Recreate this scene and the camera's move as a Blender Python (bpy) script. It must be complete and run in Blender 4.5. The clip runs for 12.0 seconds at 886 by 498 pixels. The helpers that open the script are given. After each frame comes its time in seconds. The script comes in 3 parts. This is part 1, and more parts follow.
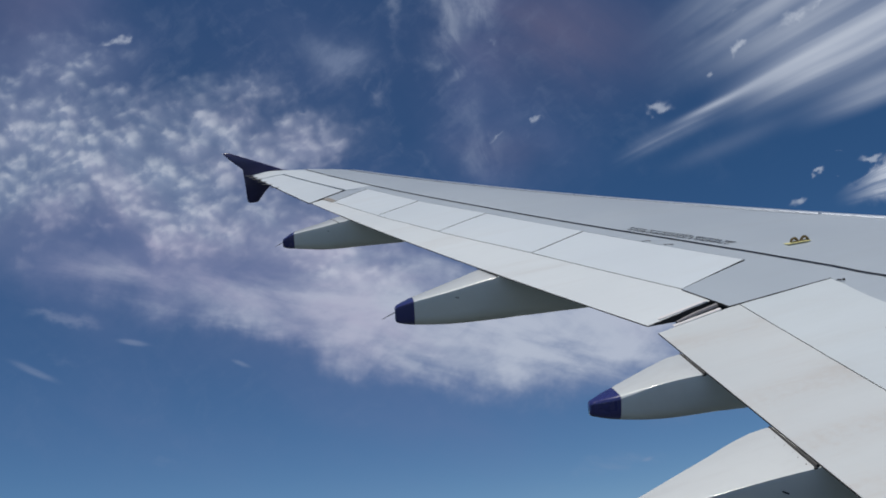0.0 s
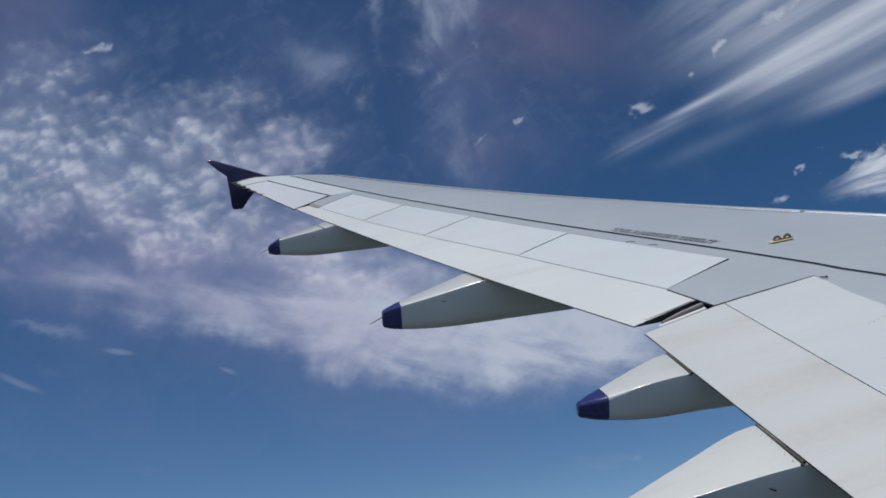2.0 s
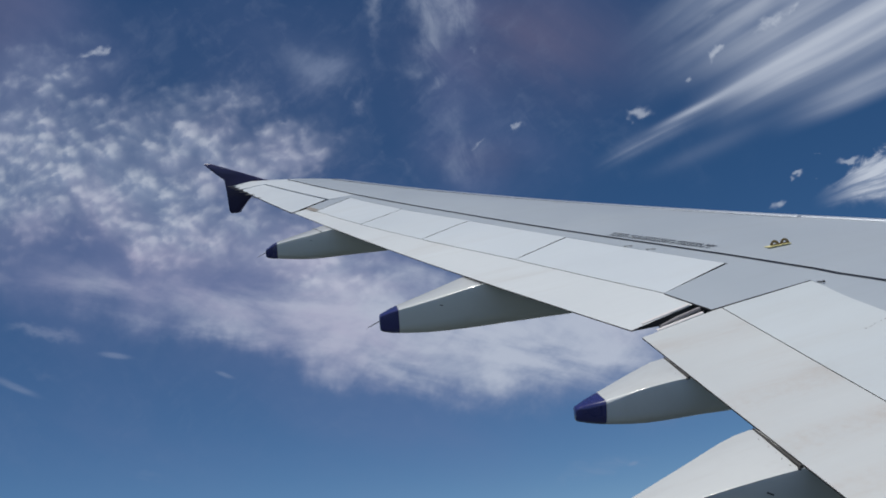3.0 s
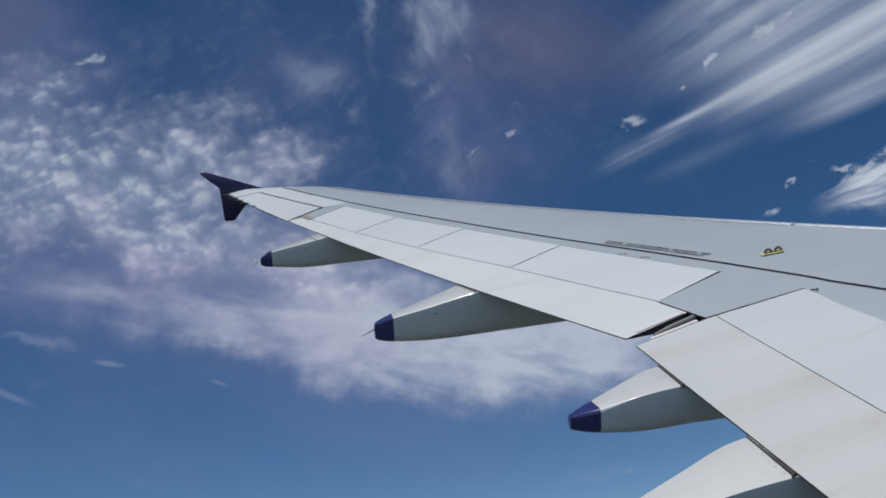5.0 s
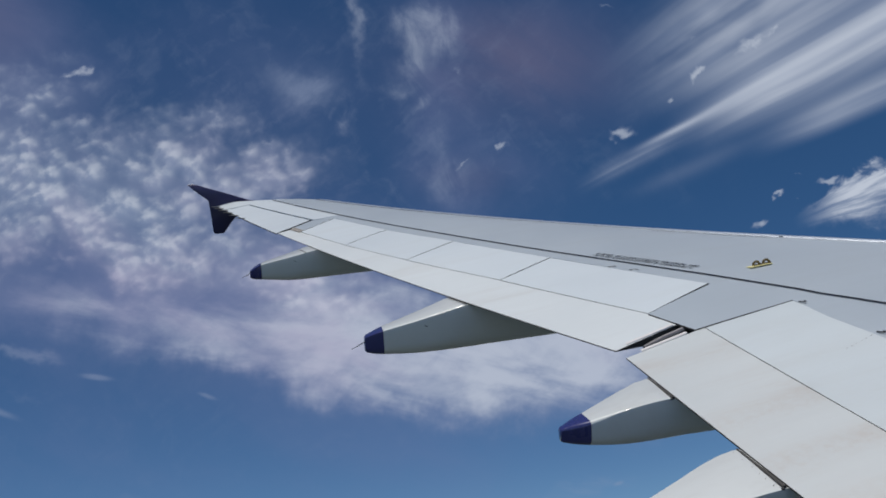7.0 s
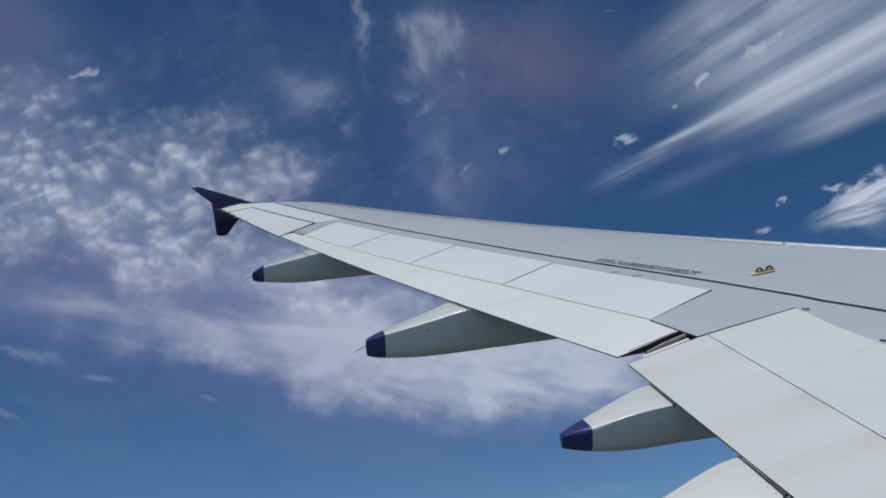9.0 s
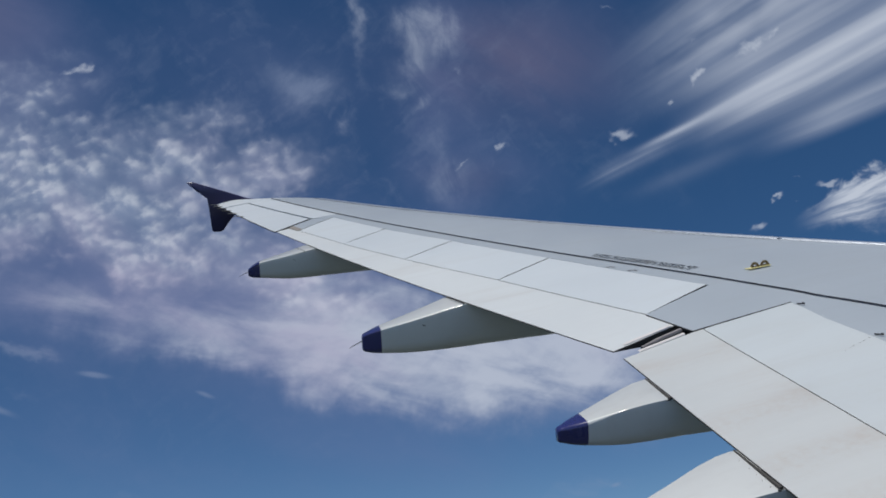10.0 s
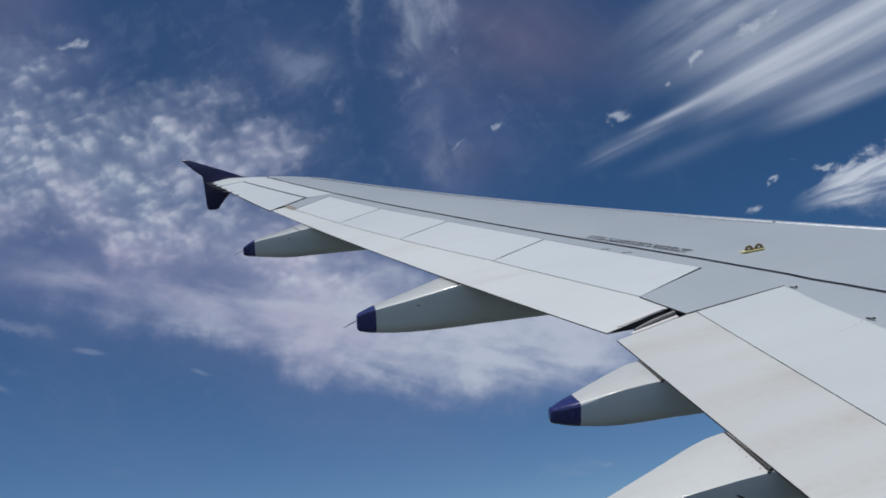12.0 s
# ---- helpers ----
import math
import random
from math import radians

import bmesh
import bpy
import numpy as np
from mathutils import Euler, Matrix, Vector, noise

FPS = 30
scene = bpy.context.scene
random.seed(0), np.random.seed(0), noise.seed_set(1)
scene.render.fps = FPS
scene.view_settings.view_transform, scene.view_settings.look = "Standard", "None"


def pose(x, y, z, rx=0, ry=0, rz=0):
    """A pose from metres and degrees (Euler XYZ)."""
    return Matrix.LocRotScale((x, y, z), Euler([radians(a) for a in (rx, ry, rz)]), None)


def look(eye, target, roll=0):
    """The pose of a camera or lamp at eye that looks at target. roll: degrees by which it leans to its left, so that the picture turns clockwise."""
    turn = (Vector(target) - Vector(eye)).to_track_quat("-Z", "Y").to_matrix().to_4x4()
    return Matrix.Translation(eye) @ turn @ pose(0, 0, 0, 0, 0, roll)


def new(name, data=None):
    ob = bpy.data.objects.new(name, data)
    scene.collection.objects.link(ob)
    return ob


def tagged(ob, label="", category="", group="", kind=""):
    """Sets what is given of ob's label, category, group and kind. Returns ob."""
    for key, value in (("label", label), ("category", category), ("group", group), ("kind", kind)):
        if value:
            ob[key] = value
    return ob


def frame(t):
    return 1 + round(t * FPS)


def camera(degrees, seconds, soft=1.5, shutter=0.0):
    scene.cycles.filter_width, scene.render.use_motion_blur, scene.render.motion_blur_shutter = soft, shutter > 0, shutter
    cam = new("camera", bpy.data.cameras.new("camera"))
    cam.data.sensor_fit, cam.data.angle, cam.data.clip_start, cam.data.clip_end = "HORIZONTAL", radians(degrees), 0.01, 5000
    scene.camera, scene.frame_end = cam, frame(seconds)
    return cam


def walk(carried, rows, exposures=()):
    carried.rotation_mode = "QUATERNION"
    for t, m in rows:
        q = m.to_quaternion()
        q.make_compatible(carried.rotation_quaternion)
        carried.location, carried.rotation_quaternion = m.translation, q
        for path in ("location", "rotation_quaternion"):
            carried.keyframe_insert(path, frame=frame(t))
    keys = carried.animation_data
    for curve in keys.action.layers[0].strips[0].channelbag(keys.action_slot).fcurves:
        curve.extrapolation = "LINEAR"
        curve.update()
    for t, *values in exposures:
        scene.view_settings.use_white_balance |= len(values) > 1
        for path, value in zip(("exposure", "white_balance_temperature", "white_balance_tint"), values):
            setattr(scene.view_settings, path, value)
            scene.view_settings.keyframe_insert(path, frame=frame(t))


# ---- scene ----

# ---- camera ----
# The wing is built in the aircraft's own axes (x to starboard, y forward, z up), and the
# whole aircraft, with the camera that rides in it, is banked to starboard by BANK.
BANK = Matrix.Rotation(radians(25.0), 4, "Y")
ROWS = (
    (0.0, -1.714, -7.954, 1.012, 82.590, -1.889, 3.444),
    (0.5, -1.716, -7.954, 1.012, 82.498, -2.032, 3.805),
    (1.0, -1.707, -7.956, 1.015, 82.279, -2.195, 4.099),
    (1.5, -1.711, -7.953, 1.013, 81.901, -2.044, 4.329),
    (2.0, -1.705, -7.956, 1.019, 81.612, -1.747, 4.387),
    (2.5, -1.700, -7.954, 1.022, 81.510, -1.649, 4.436),
    (3.0, -1.703, -7.959, 1.015, 81.443, -1.461, 4.240),
    (5.0, -1.697, -7.956, 1.020, 81.119, -0.979, 4.282),
    (5.5, -1.697, -7.958, 1.021, 80.931, -0.948, 4.249),
    (6.0, -1.699, -7.947, 1.016, 80.887, -0.930, 4.344),
    (6.5, -1.695, -7.957, 1.024, 80.577, 0.159, 3.981),
    (7.0, -1.690, -7.962, 1.023, 80.402, -0.216, 4.332),
    (9.0, -1.698, -7.957, 1.024, 80.597, 0.066, 3.851),
    (9.5, -1.686, -7.954, 1.028, 80.527, 0.401, 3.913),
    (10.0, -1.697, -7.957, 1.017, 80.332, -0.211, 3.906),
    (10.5, -1.691, -7.955, 1.023, 80.290, -0.864, 3.820),
    (11.0, -1.689, -7.957, 1.017, 80.153, -1.468, 4.080),
    (11.5, -1.691, -7.956, 1.020, 80.074, -1.935, 3.958),
    (12.0, -1.691, -7.956, 1.021, 80.034, -1.567, 3.391),
)
cam = camera(54.685, 12.0, soft=1.8)
walk(cam, [(t, BANK @ pose(x, y, z, 90 + pitch, roll, yaw)) for t, x, y, z, yaw, pitch, roll in ROWS])

# ---- sun, sky and exposure ----
SUN_ELEVATION, SUN_AZIMUTH = 71.0, 114.0   # azimuth: clockwise from dead ahead
SUN_STRENGTH, SKY_STRENGTH = 2.95, 0.07
scene.view_settings.exposure = 0.0

sun_way = Vector((math.sin(radians(SUN_AZIMUTH)) * math.cos(radians(SUN_ELEVATION)),
                  math.cos(radians(SUN_AZIMUTH)) * math.cos(radians(SUN_ELEVATION)),
                  math.sin(radians(SUN_ELEVATION))))
sun_data = bpy.data.lights.new("sun", "SUN")
sun_data.energy, sun_data.angle, sun_data.color = SUN_STRENGTH, radians(0.53), (1.0, 0.972, 0.905)
sun = new("sun", sun_data)
sun.matrix_world = look(sun_way * 60, (0, 0, 0))


class Field:
    """A value in a node tree, with arithmetic that adds math nodes."""

    def __init__(self, tree, socket):
        self.tree, self.socket = tree, socket

    def op(self, kind, *others):
        node = self.tree.nodes.new("ShaderNodeMath")
        node.operation = kind
        for slot, value in zip(node.inputs, (self, *others)):
            if isinstance(value, Field):
                self.tree.links.new(value.socket, slot)
            else:
                slot.default_value = value
        return Field(self.tree, node.outputs[0])

    def __add__(self, o): return self.op("ADD", o)
    def __sub__(self, o): return self.op("SUBTRACT", o)
    def __mul__(self, o): return self.op("MULTIPLY", o)
    def __truediv__(self, o): return self.op("DIVIDE", o)

    def step(self, low, high, out_low=0.0, out_high=1.0):
        node = self.tree.nodes.new("ShaderNodeMapRange")
        node.interpolation_type = "SMOOTHSTEP"
        self.tree.links.new(self.socket, node.inputs[0])
        for i, v in enumerate((low, high, out_low, out_high)):
            node.inputs[i + 1].default_value = v
        return Field(self.tree, node.outputs[0])


def triple(tree, x, y, z):
    node = tree.nodes.new("ShaderNodeCombineXYZ")
    for slot, value in zip(node.inputs, (x, y, z)):
        if isinstance(value, Field):
            tree.links.new(value.socket, slot)
        else:
            slot.default_value = value
    return node.outputs[0]


def noise_field(tree, where, scale, detail=4.0, rough=0.55, twist=0.0):
    node = tree.nodes.new("ShaderNodeTexNoise")
    node.inputs["Scale"].default_value, node.inputs["Detail"].default_value = scale, detail
    node.inputs["Roughness"].default_value, node.inputs["Distortion"].default_value = rough, twist
    tree.links.new(where, node.inputs["Vector"])
    return Field(tree, node.outputs[0])


def cell_field(tree, where, scale):
    node = tree.nodes.new("ShaderNodeTexVoronoi")
    node.feature = "SMOOTH_F1"
    node.inputs["Scale"].default_value, node.inputs["Smoothness"].default_value = scale, 0.55
    tree.links.new(where, node.inputs["Vector"])
    return Field(tree, node.outputs["Distance"])


def blend(tree, share, first, second):
    node = tree.nodes.new("ShaderNodeMix")
    node.data_type = "RGBA"
    for slot, value in ((node.inputs[0], share), (node.inputs[6], first), (node.inputs[7], second)):
        if isinstance(value, Field):
            tree.links.new(value.socket, slot)
        elif isinstance(value, bpy.types.NodeSocket):
            tree.links.new(value, slot)
        else:
            slot.default_value = value
    return node.outputs[2]


def make_sky():
    world = bpy.data.worlds.new("sky")
    scene.world = world
    world.use_nodes = True
    world.cycles.sampling_method, world.cycles.sample_map_resolution = "MANUAL", 256
    tree = world.node_tree
    tree.nodes.clear()
    out = tree.nodes.new("ShaderNodeOutputWorld")
    back = tree.nodes.new("ShaderNodeBackground")
    back.inputs["Strength"].default_value = SKY_STRENGTH
    tree.links.new(back.outputs[0], out.inputs[0])
    air = tree.nodes.new("ShaderNodeTexSky")
    air.sky_type, air.sun_disc = "NISHITA", False
    air.sun_elevation, air.sun_rotation = radians(SUN_ELEVATION), radians(SUN_AZIMUTH)
    air.altitude, air.air_density, air.dust_density, air.ozone_density = 3500, 1.0, 0.15, 1.2

    deep = tree.nodes.new("ShaderNodeHueSaturation")
    deep.inputs["Saturation"].default_value, deep.inputs["Value"].default_value = 1.26, 1.0
    tree.links.new(air.outputs[0], deep.inputs["Color"])

    # Directions on a flat chart of the part of the sky off the port wing:
    # across to the right and down, 1.5165 chart units to a tangent of one.
    axes = (BANK @ pose(0, 0, 0, 90 - 0.93, 4.34, 80.9)).to_3x3()
    coord = tree.nodes.new("ShaderNodeTexCoord")

    def along(v):
        node = tree.nodes.new("ShaderNodeVectorMath")
        node.operation = "DOT_PRODUCT"
        tree.links.new(coord.outputs["Generated"], node.inputs[0])
        node.inputs[1].default_value = v
        return Field(tree, node.outputs["Value"])

    depth = along(-axes.col[2]).op("ABSOLUTE").op("MAXIMUM", 0.25)
    x = along(axes.col[0]) / depth * 1.5165 + 0.784
    y = along(axes.col[1]) / depth * -1.5165 + 0.441
    flat = triple(tree, x, y, 0.0)
    # a slow wander of the chart keeps edges from being smooth ovals
    wx = noise_field(tree, flat, 4.0, 5.0, 0.6) - 0.5
    wy = noise_field(tree, triple(tree, x + 7.3, y + 2.1, 3.0), 4.0, 5.0, 0.6) - 0.5
    X, Y = x + wx * 0.22, y + wy * 0.22

    def patch(cx, cy, rx, ry, turn=0.0, px=X, py=Y):
        """A soft oval on the chart, one in its middle."""
        c, s = math.cos(radians(turn)), math.sin(radians(turn))
        u = py.op("MULTIPLY_ADD", s / rx, px.op("MULTIPLY_ADD", c / rx, -(cx * c + cy * s) / rx))
        v = py.op("MULTIPLY_ADD", c / ry, px.op("MULTIPLY_ADD", -s / ry, (cx * s - cy * c) / ry))
        return u.op("MULTIPLY_ADD", u, v * v).op("MULTIPLY", -1.0).op("EXPONENT")

    def turned(turn, sx, sy, seed, px=None, py=None):
        c, s = math.cos(radians(turn)), math.sin(radians(turn))
        a, b = (px or x), (py or y)
        return triple(tree, (a * c + b * s) * sx, (b * c - a * s) * sy, seed)

    def either(*fields):
        clear = None
        for f in fields:
            g = f.op("MULTIPLY_ADD", -1.0, 1.0)
            clear = g if clear is None else clear * g
        return clear.op("MULTIPLY_ADD", -1.0, 1.0)

    fade = lambda field, a, c: field.step(a, c, 1.0, 0.0)
    hump = lambda field, c, w: ((field - c) * (field - c)).op("MULTIPLY", -1.0 / (w * w)).op("EXPONENT")

    # altocumulus: small cells in a broad drift, thick in some places and open in others
    drift = either(patch(0.10, 0.335, 0.19, 0.070, 4), patch(0.285, 0.365, 0.085, 0.085) * 0.95, patch(0.44, 0.305, 0.11, 0.042, -6) * 0.85,
                   patch(0.14, 0.255, 0.22, 0.055, 3) * 0.40, patch(0.05, 0.150, 0.10, 0.05) * 0.28, patch(0.375, 0.195, 0.06, 0.022, -10) * 0.42,
                   patch(0.50, 0.245, 0.08, 0.04) * 0.42, patch(0.31, 0.440, 0.15, 0.045, 8) * 0.70, patch(0.55, 0.475, 0.11, 0.07, 20) * 0.80,
                   patch(0.42, 0.40, 0.09, 0.06) * 0.55, patch(-0.12, 0.33, 0.16, 0.16) * 0.8,
                   patch(0.36, 0.22, 0.36, 0.12, 8) * 0.10, patch(0.10, 0.12, 0.16, 0.10) * 0.10)
    broad = noise_field(tree, flat, 6.5, 3.0, 0.5)
    veil_noise = noise_field(tree, turned(20, 1.0, 2.0, 13.0), 2.4, 5.0, 0.6, 0.5)

    def puffy(px, py):
        """How thick the drift is: round heads of two sizes with ragged rims."""
        ragged = noise_field(tree, turned(-18, 1.0, 1.25, 4.0, px, py), 44.0, 4.0, 0.58)
        lumps = noise_field(tree, turned(-22, 1.0, 1.35, 1.0, px, py), 17.0, 3.0, 0.50, 0.1)
        heads = cell_field(tree, turned(-24, 1.0, 1.35, 0.0, px + (ragged - 0.5) * 0.022, py + (lumps - 0.5) * 0.045), 24.0)
        small = cell_field(tree, turned(-10, 1.0, 1.2, 5.0, px + (ragged - 0.5) * 0.014, py + (lumps - 0.5) * 0.02), 50.0)
        return (heads * -1.0 + 0.9) * 0.60 + (small * -1.0 + 0.6) * 0.26 + lumps * 0.66 + (ragged - 0.5) * 0.36

    here = puffy(x + wx * 0.06, y + wy * 0.06)
    toward_sun = puffy(x + wx * 0.06 + 0.005, y + wy * 0.06 - 0.009)
    alto = (here + drift * 0.46 + (broad - 0.5) * 0.50).step(0.56, 1.34) * drift.step(0.02, 0.40)
    relief = (here - toward_sun).step(-0.20, 0.24)
    haze = drift.step(0.02, 0.8) * broad.step(0.3, 0.7, 0.5, 0.9)
    # soft low sheet, ending in a long even edge below
    sheet_noise = noise_field(tree, turned(8, 1.0, 2.6, 2.0), 5.0, 6.0, 0.55, 0.4)
    ripple = noise_field(tree, turned(-38, 1.0, 2.6, 17.0, x + wx * 0.1, y + wy * 0.1), 15.0, 5.0, 0.58, 0.3)
    floor_edge = Y - (X.op("MULTIPLY", 0.085) + 0.605)
    sheet = either(patch(0.30, 0.545, 0.34, 0.075, 6) * 0.50, patch(0.62, 0.555, 0.20, 0.10, 12), patch(0.84, 0.635, 0.24, 0.085, 8),
                   patch(1.00, 0.640, 0.20, 0.090, 6), patch(0.74, 0.66, 0.16, 0.05, 8) * 0.6, patch(0.12, 0.52, 0.16, 0.05) * 0.15,
                   patch(0.42, 0.60, 0.14, 0.03, 5) * 0.55, patch(1.10, 0.615, 0.16, 0.080, 5) * 0.95)
    soft = (sheet_noise * 0.85 + ripple * 0.10 + sheet * 0.66).step(0.62, 1.22) * sheet.step(0.02, 0.45) * fade(floor_edge, -0.01, 0.085)
    film = sheet.step(0.05, 0.85) * fade(floor_edge, -0.03, 0.10) * sheet_noise.step(0.25, 0.65, 0.55, 1.0)
    # combed cirrus, its strands fanning out from a far point low on the left
    bow = noise_field(tree, flat, 3.0, 1.0, 0.4) - 0.5
    fx, fy = x - 0.26, (y + bow * 0.030) * -1.0 + 0.72
    reach = (fx * fx + fy * fy).op("SQRT")
    bearing = fy.op("ARCTAN2", fx) * 57.2958
    strand = noise_field(tree, triple(tree, bearing * 0.62, reach * 1.4, 5.0), 1.0, 2.0, 0.45)
    hair = noise_field(tree, triple(tree, bearing * 2.0, reach * 2.4, 8.0), 1.0, 3.0, 0.5)
    broadly = noise_field(tree, triple(tree, bearing * 0.30, reach * 4.5, 3.0), 1.0, 3.0, 0.5)
    combed = strand * 0.80 + hair * 0.20
    crest = either(hump(bearing, 28.2, 0.32) * reach.step(0.96, 1.09), hump(bearing, 28.2, 0.80) * reach.step(1.05, 1.22) * 0.85) * broadly.step(0.3, 0.6, 0.75, 1.0)
    under = bearing.step(24.6, 26.8) * fade(bearing, 28.8, 34.0) * reach.step(1.04, 1.28) * combed.step(0.28, 0.68, 0.58, 1.0)
    lower = bearing.step(22.1, 23.6) * fade(bearing, 23.8, 26.0) * reach.step(1.16, 1.36) * combed.step(0.26, 0.66, 0.52, 0.95)
    over = bearing.step(29.2, 33.0) * fade(bearing, 34.5, 40.5) * reach.step(0.96, 1.26) * (combed * 0.35 + broadly * 0.65).step(0.30, 0.62, 0.32, 0.90)
    trails = hump(bearing, 24.3, 0.8) * reach.step(0.92, 1.06) * fade(reach, 1.08, 1.30) * 0.16
    lead_in = hump(bearing, 27.6, 0.8) * reach.step(0.86, 0.96) * fade(reach, 1.0, 1.14) * combed.step(0.35, 0.6, 0.15, 0.5)
    cirrus = either(crest * 0.80, under * 0.86, lower * 0.80, over * 0.80, trails, lead_in)
    # torn wisps
    wisp_noise = noise_field(tree, turned(68, 1.0, 1.8, 6.0), 13.0, 6.0, 0.62, 0.6)
    wisp = either(patch(0.765, 0.040, 0.065, 0.060), patch(0.735, 0.095, 0.030, 0.035, 40) * 0.7, patch(0.635, 0.030, 0.018, 0.075, -14) * 0.9, patch(0.720, 0.140, 0.045, 0.020) * 0.6,
                  patch(0.765, 0.175, 0.022, 0.018, -30) * 0.8, patch(0.800, 0.23, 0.03, 0.10, -6) * 0.42, patch(0.83, 0.29, 0.10, 0.035) * 0.42,
                  patch(0.11, 0.060, 0.06, 0.024) * 0.45, patch(0.62, 0.195, 0.035, 0.012) * 0.55)
    torn = (wisp_noise * 1.0 + wisp * 0.40).step(0.40, 1.15) * wisp.step(0.03, 0.85)
    # single puffs
    puff_noise = noise_field(tree, turned(-30, 1.0, 1.5, 8.0), 34.0, 6.0, 0.64, 0.3)
    puff = either(patch(1.121, 0.214, 0.026, 0.013, -24), patch(1.092, 0.232, 0.010, 0.007, -30) * 0.6, patch(1.262, 0.108, 0.022, 0.008, -38) * 0.85,
                  patch(1.352, 0.055, 0.034, 0.014, -32) * 0.8, patch(1.398, 0.038, 0.020, 0.010, -30) * 0.7, patch(1.212, 0.160, 0.011, 0.006, -40) * 0.8, patch(1.238, 0.074, 0.012, 0.005, -20) * 0.5,
                  patch(1.080, 0.010, 0.014, 0.006) * 0.6, patch(0.906, 0.252, 0.009, 0.007) * 0.75, patch(0.845, 0.275, 0.018, 0.006, -10) * 0.65, patch(0.838, 0.110, 0.014, 0.009) * 0.6,
                  patch(1.394, 0.314, 0.011, 0.005), patch(1.378, 0.352, 0.016, 0.008, -30), patch(1.480, 0.306, 0.028, 0.011, -20) * 1.0, patch(1.430, 0.290, 0.007, 0.004) * 0.6,
                  patch(1.420, 0.327, 0.007, 0.004) * 0.6, patch(0.290, 0.030, 0.010, 0.008) * 0.5,
                  patch(0.150, 0.085, 0.022, 0.012, -50) * 0.85, patch(0.128, 0.105, 0.020, 0.009, -20) * 0.7, patch(0.118, 0.055, 0.026, 0.008, 20) * 0.45)
    puffs = (puff_noise * 0.80 + puff * 0.80).step(0.62, 1.22) * puff.step(0.06, 0.75)
    smudge = patch(0.535, 0.118, 0.052, 0.030, 12) * (ripple * 0.5 + broad * 0.5).step(0.3, 0.62, 0.45, 1.0)
    # a bank of cumulus to the right, drawn out along the same wind
    heap_noise = noise_field(tree, turned(-25, 1.0, 1.3, 9.0), 17.0, 6.0, 0.6, 0.3)
    hx, hy = x + wx * 0.03 - 1.37, (y + wy * 0.03) * -1.0 + 0.398
    far = (hx * hx + hy * hy).op("SQRT")
    slope = hy.op("ARCTAN2", hx) * 57.2958 + (heap_noise - 0.5) * 26.0
    drawn = noise_field(tree, triple(tree, hy.op("ARCTAN2", hx) * 14.0, far * 7.0, 2.0), 1.0, 4.0, 0.5)
    heaped = slope.step(4.0, 19.0) * fade(slope, 31.0, 36.5) * far.step(0.05, 0.17) * drawn.step(0.28, 0.62, 0.45, 1.0)
    # thin streaks low on the left
    low_noise = noise_field(tree, turned(10, 1.0, 7.0, 11.0), 5.0, 6.0, 0.62, 0.4)
    low = either(patch(0.005, 0.702, 0.05, 0.008, 22, x, y) * 0.8, patch(0.07, 0.712, 0.06, 0.012, 8) * 0.4, patch(0.055, 0.618, 0.07, 0.016, 6) * 0.7, patch(0.185, 0.647, 0.030, 0.006, 6, x, y),
                 patch(0.383, 0.681, 0.020, 0.005, 20, x, y), patch(0.30, 0.62, 0.12, 0.010, 6) * 0.4, patch(1.04, 0.855, 0.12, 0.022, -16) * 0.5, patch(1.108, 0.835, 0.008, 0.003, -20, x, y), patch(0.25, 0.868, 0.06, 0.012) * 0.35)
    lows = (low_noise * 0.9 + low * 0.45).step(0.42, 1.0) * low.step(0.05, 0.7) * 0.75
    # thin haze, with cabin-window reflections painted in as a lilac tint
    veil_and_glare = either(patch(0.30, 0.49, 0.46, 0.19, 8), patch(0.93, 0.10, 0.16, 0.12) * 0.35, patch(0.86, 0.28, 0.12, 0.07) * 0.6, patch(0.80, 0.17, 0.07, 0.22, -6) * 0.7, patch(0.04, 0.14, 0.16, 0.16) * 0.5, patch(0.48, 0.08, 0.28, 0.14) * 0.32, patch(0.78, 0.72, 0.25, 0.12) * 0.45, patch(0.35, 0.80, 0.55, 0.12) * 0.28, patch(0.02, 0.05, 0.1, 0.3) * 0.5)
    thin = veil_and_glare * veil_noise.step(0.2, 0.75, 0.25, 0.75)
    # faint threads and smears all over the blue
    smear = (noise_field(tree, turned(60, 1.0, 2.2, 21.0, X, Y), 7.0, 6.0, 0.62, 0.4) * 0.6 + ripple * 0.4).step(0.46, 0.74)
    smear = smear * either(patch(0.55, 0.14, 0.50, 0.16), patch(0.80, 0.26, 0.30, 0.10) * 0.7, patch(0.3, 0.72, 0.5, 0.12) * 0.35)
    # warm reflections in the cabin window, painted onto the sky as brownish patches
    window_glare = either(patch(0.92, 0.085, 0.19, 0.10, 5, x, y), patch(0.84, 0.295, 0.07, 0.035, 0, x, y) * 0.7, patch(-0.02, 0.02, 0.12, 0.12, 0, x, y) * 0.6)

    gain = 1.0 / SKY_STRENGTH
    shade = lambda *c: tuple(v * gain for v in c) + (1.0,)
    white, grey, lilac, glare_pink, glare_brown = shade(0.56, 0.61, 0.70), shade(0.25, 0.31, 0.45), shade(0.17, 0.20, 0.37), shade(0.47, 0.45, 0.59), shade(0.130, 0.115, 0.19)
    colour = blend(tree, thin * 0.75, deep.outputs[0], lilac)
    colour = blend(tree, film * 0.62, colour, shade(0.235, 0.265, 0.42))
    colour = blend(tree, window_glare * veil_noise.step(0.3, 0.7, 0.20, 0.48), colour, glare_brown)
